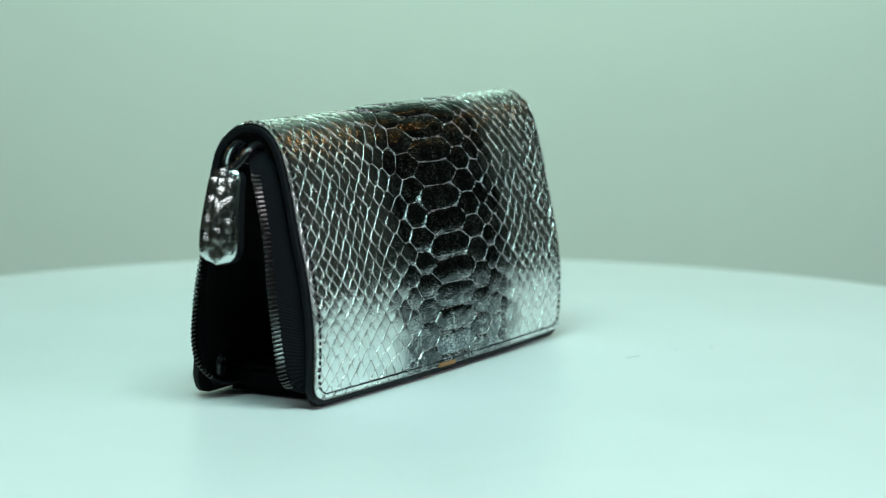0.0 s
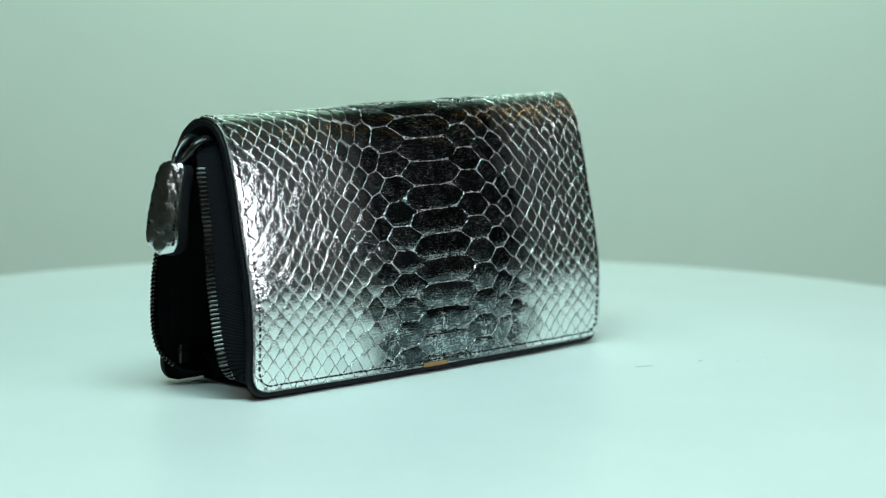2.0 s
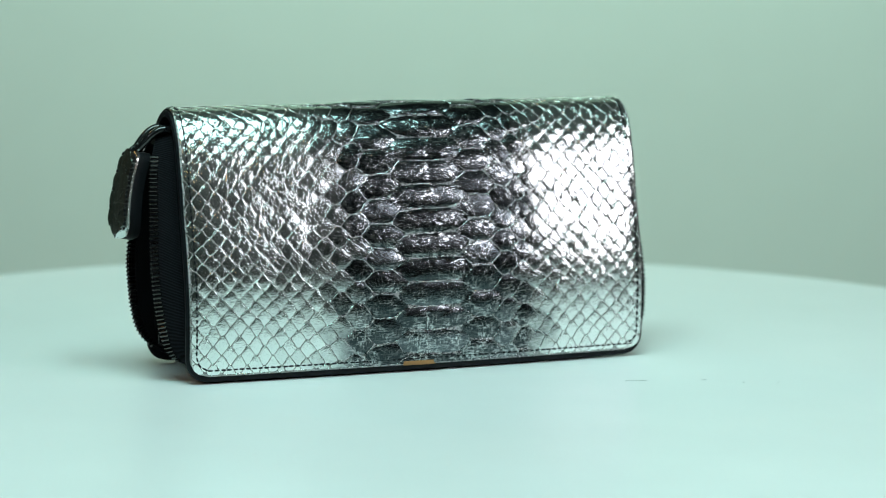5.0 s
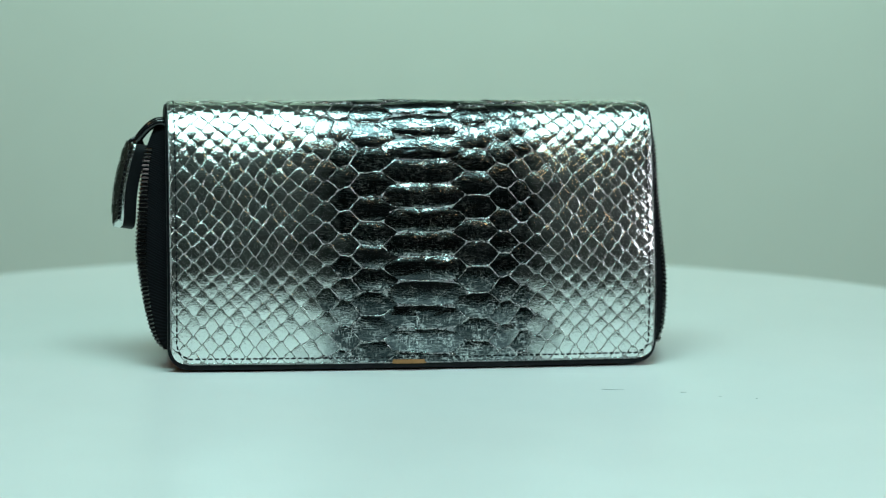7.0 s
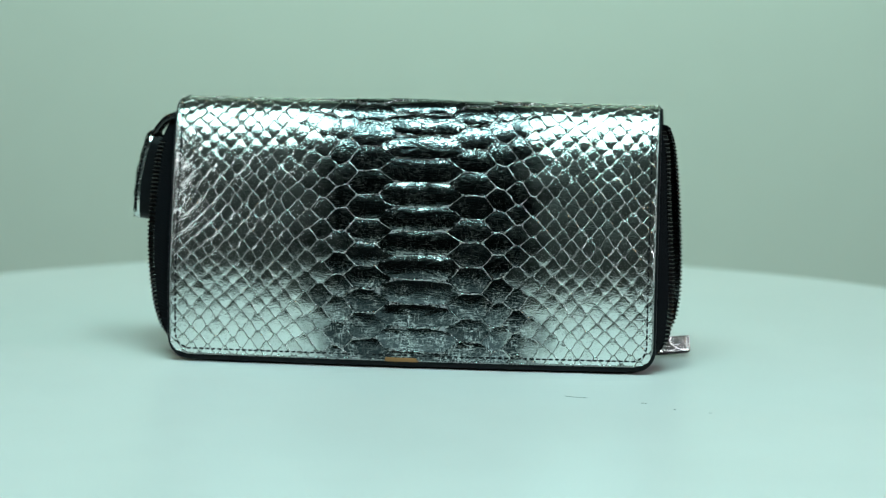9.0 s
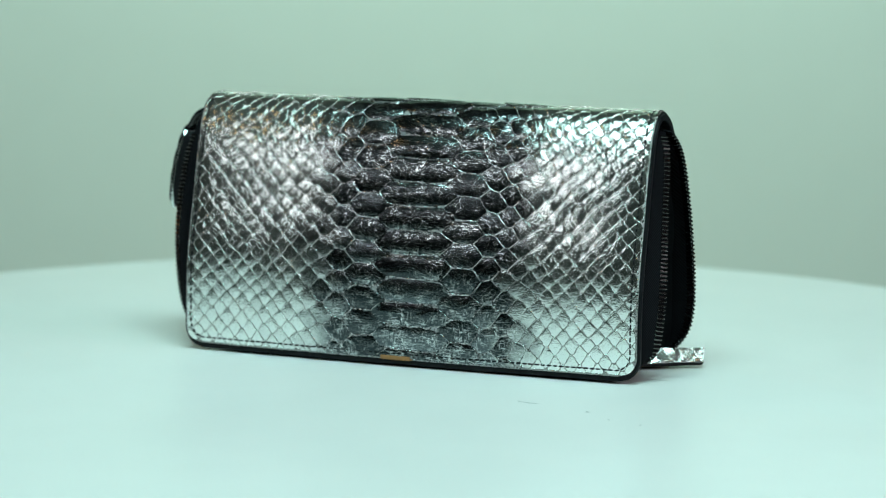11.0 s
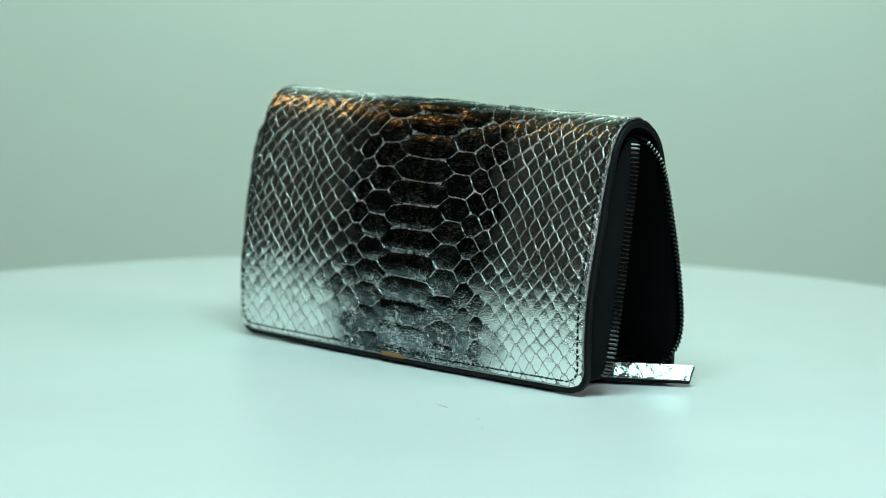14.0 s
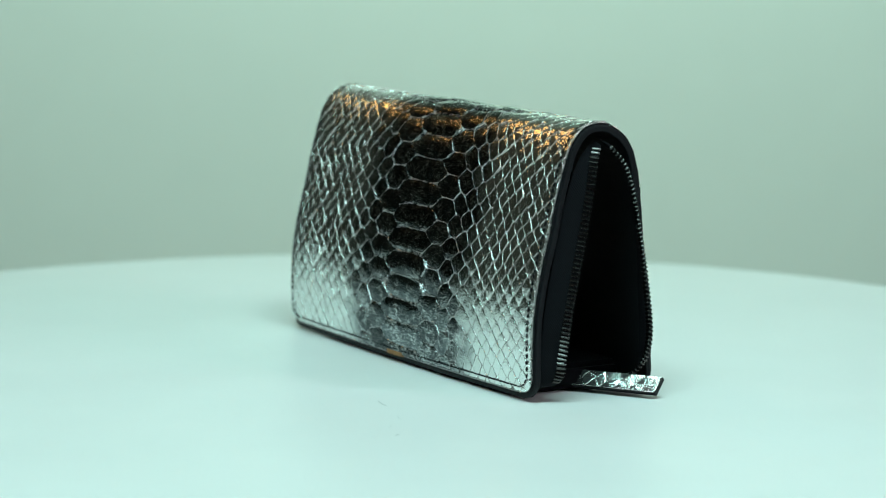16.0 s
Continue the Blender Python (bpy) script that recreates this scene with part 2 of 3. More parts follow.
def ceiling_lamp(x, y):
    bm = bmesh.new()
    bmesh.ops.create_cone(bm, cap_ends=True, segments=32, radius1=0.12, radius2=0.12, depth=0.03)
    thing = tagged(part("ceiling_lamp", bm, STEEL, smooth=False), "round steel ceiling downlight with a warm glowing disc", "ceiling lamp", "warm ceiling downlights")
    thing.location = (x, y, CEIL_Z - 0.015)
    bm = bmesh.new()
    bmesh.ops.create_cone(bm, cap_ends=True, segments=32, radius1=0.10, radius2=0.10, depth=0.006)
    bmesh.ops.translate(bm, verts=bm.verts, vec=(0, 0, -0.0182))
    part("diffuser", bm, WARM_GLOW, thing, "warm glowing disc", False)


for spot in ((0.98, -1.95), (-1.9, -0.6)):
    ceiling_lamp(*spot)


def pendant_lamp(x, y, z, r):
    """A glowing glass globe on a cord from the ceiling."""
    thing = tagged(new("pendant_lamp"), "warm glowing glass globe on a black ceiling cord", "pendant lamp", "warm pendant globes")
    thing.location = (x, y, CEIL_Z)
    bm = bmesh.new()
    bmesh.ops.create_uvsphere(bm, u_segments=32, v_segments=20, radius=r)
    bmesh.ops.translate(bm, verts=bm.verts, vec=(0, 0, z - CEIL_Z))
    part("globe", bm, WARM_GLOW, thing, "warm glowing globe")
    bm = bmesh.new()
    tube(bm, [(0, 0, 0), (0, 0, z - CEIL_Z + r - 0.005)], 0.004, 8)
    part("cord", bm, FABRIC_BLACK, thing, "black cord")
    bm = bmesh.new()
    bmesh.ops.create_cone(bm, cap_ends=True, segments=24, radius1=0.05, radius2=0.03, depth=0.03)
    bmesh.ops.translate(bm, verts=bm.verts, vec=(0, 0, -0.016))
    part("ceiling_rose", bm, FABRIC_BLACK, thing, "black ceiling rose", False)


pendant_lamp(-1.52, 1.30, 1.52, 0.15)
pendant_lamp(1.75, 1.25, 1.52, 0.07)


def softbox(name, eye, aim, w, h, label, hung):
    """Black fabric hood round the lamp's face, open towards the table, hung from the ceiling or on a stand."""
    m = look(eye, aim)
    thing = tagged(new(name), label, "softbox")
    thing.location = (eye.x, eye.y, FLOOR_Z)
    bm = bmesh.new()
    front = [m @ Vector((sx * w / 2 * 1.04, sy * h / 2 * 1.04, -0.03)) for sx, sy in ((-1, -1), (1, -1), (1, 1), (-1, 1))]
    rear = [m @ Vector((sx * w * 0.14, sy * h * 0.14, 0.22)) for sx, sy in ((-1, -1), (1, -1), (1, 1), (-1, 1))]
    base = Vector((eye.x, eye.y, FLOOR_Z))
    vf, vr = [bm.verts.new(p - base) for p in front], [bm.verts.new(p - base) for p in rear]
    for i in range(4):
        bm.faces.new((vf[i], vf[(i + 1) % 4], vr[(i + 1) % 4], vr[i]))
    bm.faces.new(vr)
    bmesh.ops.solidify(bm, geom=bm.faces[:], thickness=0.004)
    part("hood", bm, FABRIC_BLACK, thing, "black fabric hood", False)
    tail = m @ Vector((0, 0, 0.23)) - base
    if hung:
        bm = bmesh.new()
        tube(bm, [tuple(tail), (tail.x, tail.y, CEIL_Z - FLOOR_Z)], 0.012, 10)
        part("pole", bm, STEEL, thing, "steel pole")
        return
    bm = bmesh.new()
    tube(bm, [(tail.x, tail.y, 0.02), (tail.x, tail.y, tail.z)], 0.012, 10)
    part("pole", bm, STEEL, thing, "steel pole")
    for k in range(3):
        bm = bmesh.new()
        a = math.tau * k / 3
        tube(bm, [(tail.x, tail.y, 0.25), (tail.x + 0.28 * math.cos(a), tail.y + 0.28 * math.sin(a), 0.008)], 0.008, 8)
        part("leg", bm, STEEL, thing)


softbox("softbox", TOP_EYE, TOP_AIM, 0.80, 0.465, "large black softbox hung above the table", True)
softbox("softbox", SIDE_EYE, SIDE_AIM, 0.36, 0.36, "small black softbox on a stand beside the table", False)

softbox("softbox", LEFT_EYE, SIDE_AIM, 0.34, 0.14, "small dim black softbox on a stand beside the table", False)


# ---- the turning table ----
def round_table():
    thing = tagged(new("turntable"), "round white lacquered display table with a turning top", "turntable")
    r, t, b = 0.3157, 0.018, 0.0035
    line = [(0, 0), (r * 0.5, 0), (r - b, 0)] + [(r - b + b * math.sin(a), -b + b * math.cos(a)) for a in np.linspace(0.3, math.pi / 2, 5)]
    line += [(r, -t + b), (r - b, -t), (0, -t)]
    bm = bmesh.new()
    n = 160
    rings = []
    for rad, z in line:
        rings.append([bm.verts.new((-0.0048 + rad * math.cos(k * math.tau / n), -0.0049 + rad * math.sin(k * math.tau / n), z)) for k in range(n)] if rad else [bm.verts.new((-0.0048, -0.0049, z))])
    for a, c in zip(rings, rings[1:]):
        for k in range(n):
            k2 = (k + 1) % n
            if len(a) == 1:
                bm.faces.new((a[0], c[k], c[k2]))
            elif len(c) == 1:
                bm.faces.new((a[k], c[0], a[k2]))
            else:
                bm.faces.new((a[k], c[k], c[k2], a[k2]))
    bmesh.ops.recalc_face_normals(bm, faces=bm.faces)
    part("tabletop", bm, LACQUER, thing, "round white lacquered top")
    bm = bmesh.new()
    tube(bm, [(0, 0, -t), (0, 0, FLOOR_Z + 0.02)], 0.035, 24)
    part("column", bm, STEEL, thing, "steel column")
    bm = bmesh.new()
    bmesh.ops.create_cone(bm, cap_ends=True, segments=48, radius1=0.22, radius2=0.20, depth=0.02)
    bmesh.ops.translate(bm, verts=bm.verts, vec=(0, 0, FLOOR_Z + 0.01))
    part("foot", bm, STEEL, thing, "round steel foot", False)
    return thing


TABLE = round_table()


def lint(points, radius, label):
    thing_bm = bmesh.new()
    line, _ = catmull(points, 14)
    tube(thing_bm, [Vector(p) / 1000 for p in line], radius, 5)
    return tagged(part("hair", thing_bm, HAIR), label, "hair")


LINT = [lint([(55, -57.5, .10), (58, -58.6, .16), (61, -59.2, .12), (63.5, -59.2, .10)], 0.00006, "thin dark hair lying on the white tabletop"),
        lint([(84, -66, .10), (85, -66.4, .14), (86, -66.2, .10)], 0.00006, "tiny dark fibre lying on the white tabletop"),
        lint([(96.4, -76.2, .10), (97.2, -76.4, .14)], 0.00006, "tiny dark fibre lying on the white tabletop"),
        lint([(109.5, -80.8, .10), (110.2, -80.6, .14)], 0.00006, "tiny dark fibre lying on the white tabletop")]

# ---- the wallet ----
WALLET = tagged(new("wallet"), "silver snakeskin zip-around wallet, unzipped, standing like a tent on the table", "wallet")
LEFT, RIGHT = -0.1067, 0.0864
PROFILE = [(-10.7, 0.5), (-11.5, 10), (-12.0, 20), (-11.9, 30), (-11.0, 40), (-8.7, 52), (-5.2, 65), (-2.4, 76), (2.6, 90.5), (7.0, 98.6), (11.4, 102.5), (17.0, 103.9),
           (22.6, 102.9), (29.2, 98.7), (34.3, 91), (37.6, 80), (40.6, 60), (42.8, 40), (44.3, 20), (44.6, 0.5)]
NS = 260
ARC, LENGTH = catmull([(y / 1000, z / 1000) for y, z in PROFILE], NS)
STEP = LENGTH / (NS - 1)


def on_arc(s):
    """Point (y, z) and outward normal at the run s along the cover, from the front's bottom edge."""
    i = min(max(s / STEP, 0), NS - 1.001)
    k = int(i)
    f = i - k
    p = ARC[k] * (1 - f) + ARC[k + 1] * f
    a, b = ARC[max(0, k - 2)], ARC[min(NS - 1, k + 3)]
    d = (b - a) / np.linalg.norm(b - a)
    return p, np.array([-d[1], d[0]])


def place(x, s, up=0.0):
    p, n = on_arc(s)
    side = max(0.0, (abs(x - (LEFT + RIGHT) / 2) - 0.050) / 0.0465)
    rise = min(s, LENGTH - s) / 0.095
    if s < 0.03:
        up += (0.0011 - 0.0018 * ((x - (LEFT + RIGHT) / 2) / 0.0965) ** 2) * (1 - s / 0.03)
    up -= (0.0007 * side ** 2.2 + 0.0013 * side ** 11) * math.sin(math.pi * min(1.0, rise)) ** 0.8 if 0 < rise < 1 else 0.0
    return Vector((x, p[0] + n[0] * up, p[1] + n[1] * up))


def corner_inset(run, r):
    return r - math.sqrt(max(0.0, r * r - (r - run) ** 2)) if run < r else 0.0


def cover_grid(x0, x1, s0, s1, r, up, ns, nx, rough=0.0):
    rows = []
    ts = np.concatenate([np.linspace(0, r, 9), np.linspace(r, s1 - s0 - r, ns)[1:-1], np.linspace(s1 - s0 - r, s1 - s0, 9)])
    for t in ts:
        inset = corner_inset(min(t, s1 - s0 - t), r)
        row = []
        for u in np.linspace(0, 1, nx):
            x = x0 + inset + (x1 - x0 - 2 * inset) * u
            d = rough * noise.noise(Vector((x * 160, (s0 + t) * 160, 0.3))) if rough else 0.0
            row.append(place(x, s0 + t, up + d))
        rows.append(row)
    return rows


def cover():
    bm = bmesh.new()
    sheet(bm, cover_grid(LEFT - 0.0010, RIGHT + 0.0010, 0.0002, LENGTH - 0.0002, 0.0085, -0.0009, 70, 4), cover_grid(LEFT - 0.0010, RIGHT + 0.0010, 0.0002, LENGTH - 0.0002, 0.0085, -0.0034, 70, 4))
    board = part("cover_board", bm, BLACK_EDGE, WALLET, "black edge-painted leather board", False)
    md = board.modifiers.new("round_edges", "BEVEL")
    md.width, md.segments, md.limit_method, md.angle_limit = 0.0006, 2, "ANGLE", radians(40)
    bm = bmesh.new()
    s0 = 0.0026
    sheet(bm, cover_grid(LEFT, RIGHT, s0, LENGTH - s0, 0.0075, -0.00022, 150, 60, 0.00010), cover_grid(LEFT, RIGHT, s0, LENGTH - s0, 0.0075, -0.00095, 150, 60), 1)
    ob = part("leather_cover", bm, SKIN, WALLET, "silver foiled snakeskin with a dark belly stripe")
    ob.data.materials.append(BLACK_EDGE)
    return ob


COVER = cover()

# scale columns out from the belly, in metres; half lengths of the flat between the tips
MID = -0.00665
COLS = [0.0, 21.1, 31.6, 39.0, 44.7, 49.3, 53.3, 56.9] + [60.4 + 3.4 * i for i in range(15)]
FLAT = [10.2, 4.3, 2.0, 1.1, 0.8] + [0.45] * 19
PITCH_S = 0.00959
MARGIN = 0.0005


def cell_run(row, x):
    """Run along the cover of a scale row: rows close up towards the flanks."""
    off = abs(x - MID)
    k = 1.0 - 0.19 * min(1.0, max(0.0, (off - 0.026) / 0.024)) - 0.09 * min(1.0, max(0.0, (off - 0.050) / 0.040))
    wave = 0.0007 * math.sin(x * 95 + row * 0.8) + 0.0006 * noise.noise(Vector((x * 40, row * 0.7, 5.0)))
    return 0.0498 + row * PITCH_S * k + (wave if off > 0.012 else 0.0)


def bounds(x, s):
    """Keeps a point inside the stitched border."""
    lo, hi = MARGIN + 0.0027, LENGTH - MARGIN - 0.0027
    s = min(max(s, lo), hi)
    inset = corner_inset(min(s - lo, hi - s), 0.005)
    return min(max(x, LEFT + MARGIN + inset), RIGHT - MARGIN - inset), s


def scale_mesh(bm, col, side, row):
    """One pillowed scale: six-sided, tips to the sides, rounded, domed, its free edge a little proud."""
    x = MID + side * COLS[col] / 1000
    jit = random.Random(col * 977 + row * 31 + side * 7)
    g = FLAT[col]
    out = COLS[col + 1] - COLS[col] - FLAT[col + 1]
    inn = (COLS[col] - COLS[col - 1] - FLAT[col - 1]) if col else out
    tips = (inn, out) if side >= 0 else (out, inn)
    if col == 0:
        tips = (out, out)
    r = row + (0.5 if col % 2 else 0.0)
    top, bot = 0.5, -0.5
    ring = [(-tips[0], 0.0), (-g, bot), (g, bot), (tips[1], 0.0), (g, top), (-g, top)]
    if col == 0:
        ring = [(-tips[0], 0.0), (-g - 3, bot * 0.86), (-g * 0.4, bot), (g * 0.4, bot), (g + 3, bot * 0.86), (tips[1], 0.0), (g + 3, top * 0.86), (g * 0.4, top), (-g * 0.4, top), (-g - 3, top * 0.86)]
    pts = []
    for dx, dr in ring:
        px = x + dx / 1000
        ps = cell_run(r + dr, px)
        shake = noise.noise_vector(Vector((px * 650, ps * 650, 3.1)))
        pts.append((px + shake.x * 0.0006, ps + shake.y * 0.0006))
    soft = []
    for i, a in enumerate(pts):
        b = pts[(i + 1) % len(pts)]
        for w in (0.07, 0.28, 0.5, 0.72, 0.93):
            px, ps = a[0] * (1 - w) + b[0] * w, a[1] * (1 - w) + b[1] * w
            fold = noise.noise_vector(Vector((px * 1400, ps * 1400, 7.7)))
            soft.append((px + fold.x * 0.00022, ps + fold.y * 0.00022))
    if col < 5:
        # the belly scales are rounded off towards ovals
        mx, ms = sum(p[0] for p in soft) / len(soft), sum(p[1] for p in soft) / len(soft)
        rx, rs = max(abs(p[0] - mx) for p in soft), max(abs(p[1] - ms) for p in soft)
        power = 3.2 if col == 0 else 2.1
        near = []
        for px, ps in soft:
            dx, ds = px - mx, ps - ms
            rim = ((abs(dx) / rx) ** power + (abs(ds) / rs) ** power) ** (1 / power)
            f = min(1.0, 0.45 + 0.55 * 0.985 / rim)
            near.append((mx + dx * f, ms + ds * f))
        soft = near
    soft = [bounds(*p) for p in soft]
    cx = sum(p[0] for p in soft) / len(soft)
    cs = sum(p[1] for p in soft) / len(soft)
    area = 0.5 * abs(sum(a[0] * b[1] - b[0] * a[1] for a, b in zip(soft, soft[1:] + soft[:1])))
    if area < 2e-6:
        return False
    size = math.sqrt(area)
    crown = 0.085 < cs < 0.16
    h = (0.046 if col < 4 else 0.041) * size * jit.uniform(0.6, 1.4) * (1.7 if crown else 1.0)
    tilt, lift = jit.uniform(-0.035, 0.035), jit.uniform(-0.03, 0.05) - (0.05 if crown else 0.0)
    wide = max(abs(p[0] - cx) for p in soft)
    tall = max(abs(p[1] - cs) for p in soft)
    seed = jit.uniform(0, 90)

    def dome(dx, ds):
        sway = noise.noise(Vector(((cx + dx) * 420, (cs + ds) * 420, seed)))
        return h * (1 - (0.5 if col < 5 else 0.28) * abs(dx / wide) ** 2.4 - 0.86 * abs(ds / tall) ** (2.6 if col < 5 else 2.1) + 0.26 * sway) + lift * ds + tilt * dx

    rings = []
    for gap, inner, sink in ((0.00002, 0.0, None), (0.00010, 0.0, -0.00005), (0.00020, 0.0, 0.00003), (0.0, 0.84, 0.0), (0.0, 0.62, 0.0), (0.0, 0.34, 0.0)):
        line = []
        for px, ps in soft:
            dx, ds = px - cx, ps - cs
            d = math.hypot(dx, ds) or 1e-6
            f = inner or max(0.05, 1 - gap * jit.uniform(0.3, 1.9) / d)
            up = -0.00016 if sink is None else dome(dx * f, ds * f) - sink * jit.uniform(-0.6, 2.6)
            line.append(bm.verts.new(place(cx + dx * f, cs + ds * f, up)))
        rings.append(line)
    mid = bm.verts.new(place(cx, cs, dome(0, 0)))
    n = len(soft)
    for i, (a, b) in enumerate(zip(rings, rings[1:])):
        for k in range(n):
            bm.faces.new((a[k], a[(k + 1) % n], b[(k + 1) % n], b[k])).material_index = 1 if i < 2 else 0
    for k in range(n):
        bm.faces.new((rings[-1][k], rings[-1][(k + 1) % n], mid))
    return True


def scales():
    rest = bmesh.new()
    for col in range(len(COLS) - 1):
        for side in ((1,) if col == 0 else (1, -1)):
            x = MID + side * COLS[col] / 1000
            if not LEFT - 0.004 < x < RIGHT + 0.004:
                continue
            for row in range(-10, 36):
                s = cell_run(row + (0.5 if col % 2 else 0), x)
                if not 0.0 < s < LENGTH:
                    continue
                near = s < 0.104 and col <= 10
                if near:
                    bm = bmesh.new()
                    if scale_mesh(bm, col, side, row):
                        bmesh.ops.recalc_face_normals(bm, faces=bm.faces)
                        part("scale", bm, SCALE, COVER).data.materials.append(RIM)
                    else:
                        bm.free()
                else:
                    scale_mesh(rest, col, side, row)
    bmesh.ops.recalc_face_normals(rest, faces=rest.faces)
    field = tagged(part("scale_field", rest, SCALE, COVER), kind="stuff")
    field.data.materials.append(RIM)


def seam():
    """Two rows of dark stitches, one round each face, sunk into a rolled silver border."""
    for end in (0, 1):
        inset, r = 0.0025, 0.0056
        lo = 0.0026 + inset
        path = []
        for s in np.arange(LENGTH / 2 - 0.001, lo + r, -0.001):
            path.append((LEFT + inset, s))
        for a in np.linspace(0, math.pi / 2, 8):
            path.append((LEFT + inset + r - r * math.cos(a), lo + r - r * math.sin(a)))
        for x in np.arange(LEFT + inset + r, RIGHT - inset - r, 0.001):
            path.append((x, lo))
        for a in np.linspace(0, math.pi / 2, 8):
            path.append((RIGHT - inset - r + r * math.sin(a), lo + r - r * math.cos(a)))
        for s in np.arange(lo + r, LENGTH / 2 - 0.001, 0.001):
            path.append((RIGHT - inset, s))
        line, run = catmull(path[::3], 1200)
        bm = bmesh.new()
        gap, k = 0.0025, 0
        while (k + 0.75) * gap < run:
            a = int(k * gap / run * 1199)
            b = int((k + 0.62) * gap / run * 1199)
            pts = [line[a + (b - a) * j // 4] for j in range(5)]
            tube(bm, [place(x, s if not end else LENGTH - s, 0.00026 + 0.00024 * math.sin(math.pi * j / 4)) for j, (x, s) in enumerate(pts)], 0.00029, 6)
            k += 1
        part("stitching", bm, THREAD, COVER, "black thread seam")
        # rolled border outside the seam, in short uneven swells between the stitches
        bm = bmesh.new()
        outer, run = catmull([(x + (-0.0016 if x < LEFT + inset + 1e-4 else 0.0016 if x > RIGHT - inset - 1e-4 else 0.0), s - (0.0014 if s < lo + 0.002 else 0.0)) for x, s in path[::3]], 420)
        pts = []
        for i, (x, s) in enumerate(outer):
            pts.append(place(x, s if not end else LENGTH - s, -0.00080 + 0.00024 * abs(math.sin(math.pi * i / 420 * run / gap)) + 0.00055 * noise.noise(Vector((i * 0.83, end, 0)))))
        tube(bm, pts, 0.00040, 7)
        part("border", bm, SKIN, COVER, "rolled silver border")


seam()

# bare patch on the bottom edge below the belly scales
bm = bmesh.new()
sheet(bm, [[place(x, s, 0.00062 if 0 < j < 9 else 0.0001) for j, x in enumerate(np.linspace(-0.0195, -0.0060, 10))] for s in (0.0026, 0.0034, 0.0042)],
      [[place(x, s, -0.0004) for x in np.linspace(-0.0195, -0.0060, 10)] for s in (0.0026, 0.0034, 0.0042)])
part("bare_patch", bm, TAN, COVER, "bare tan leather patch")

# zip tapes: pairs of points on the cover's edge and on the row of teeth, in millimetres
FRONT_A = [(-105, 17, 97), (-105.5, 10, 91), (-106, 5.5, 82), (-106, 1, 62), (-106, -3.5, 43.6), (-106, -6.2, 23), (-105.5, -7.2, 11), (-102, -7.6, 5.0), (-96, -7.6, 3.4), (-85, -7.6, 3.4), (-60, -7.6, 3.4), (-20, -7.6, 3.4), (20, -7.6, 3.4), (52, -7.6, 3.4), (67, -7.6, 3.4)]
FRONT_A += [(76, -7.6, 3.4), (82, -7.6, 5.0), (85.5, -7.2, 9), (86, -6.5, 17), (86, -4.5, 36), (86, 1, 66), (86, 5.5, 82), (85.5, 10, 91), (84, 17, 97)]
FRONT_B = [(-110.5, 17, 95.5), (-113.5, 13.5, 89), (-115.9, 9.6, 80), (-117.3, 4.8, 62), (-117.6, 2.5, 43.6), (-115.4, 1.1, 23), (-111.2, 1.0, 11), (-104, .5, 6.5), (-97, 1.0, 5.4), (-85, 1.5, 5.4), (-60, 1.5, 5.4), (-20, 1.5, 5.4), (20, 1.5, 5.4), (52, 1.5, 5.4), (67, 1.5, 5.4)]
FRONT_B += [(76, 1.5, 5.4), (84.5, .5, 6.2), (90.5, .5, 10.5), (92.6, .4, 18.5), (93.2, 2.9, 36), (91.1, 10, 66), (90.4, 13.2, 82), (89.5, 14.8, 90), (87.5, 17.6, 95.5)]
BACK_A = [(-105, 20, 97), (-105.5, 28, 92), (-106, 32, 80), (-106, 35.5, 60), (-106, 37, 49), (-106, 38, 40), (-106, 38.3, 23.7), (-105.5, 38.4, 14), (-102, 38.2, 5.0), (-96, 38.2, 3.4), (-85, 38.2, 3.4), (-60, 38.2, 3.4), (-20, 38.2, 3.4), (20, 38.2, 3.4), (52, 38.2, 3.4), (67, 38.2, 3.4)]
BACK_A += [(76, 38.2, 3.4), (82, 38.2, 5.0), (85.5, 38.4, 12), (86, 38.2, 22), (86, 37.3, 39), (86, 35, 65), (86, 30, 85), (84, 20, 97)]
BACK_B = [(-110.5, 20.5, 95), (-113, 25, 88), (-115.5, 28.5, 78), (-117, 31.2, 60), (-117.7, 33.2, 49.3), (-117.7, 34.7, 40), (-115.4, 37.5, 24), (-112.3, 37.0, 13.5), (-105.5, 33, 7.0), (-97, 29.4, 5.4), (-85, 29, 5.4), (-60, 29, 5.4), (-20, 29, 5.4), (20, 29, 5.4), (52, 29, 5.4), (67, 29, 5.4)]
BACK_B += [(76, 29, 5.4), (86.5, 30.5, 6.8), (92.4, 35.4, 12.8), (94.9, 37.1, 22.5), (95.4, 35.3, 39), (94.2, 31.2, 65), (92.2, 26.8, 86), (89.5, 20, 95.8)]


def rail(points, per=14):
    p = np.array(points, float) / 1000
    p = np.vstack([2 * p[0] - p[1], p, 2 * p[-1] - p[-2]])
    out = []
    for i in range(1, len(p) - 2):
        a, b, c, d = p[i - 1:i + 3]
        for t in np.linspace(0, 1, per, endpoint=False):
            out.append(0.5 * (2 * b + (c - a) * t + (2 * a - 5 * b + 4 * c - d) * t * t + (3 * b - a - 3 * c + d) * t ** 3))
    out.append(p[-2])
    return np.array(out)


def tooth_mesh():
    """A zip tooth: rounded bar with a nib, long side along x, stacked along y."""
    bm = bmesh.new()
    box(bm, -0.0031, 0.0000, -0.00054, 0.00054, -0.00090, 0.00090, 0.00028, 1)
    box(bm, -0.0002, 0.0005, -0.00038, 0.00038, -0.00060, 0.00060, 0.0002, 1)
    return finish(bm, "tooth", GUNMETAL, False)


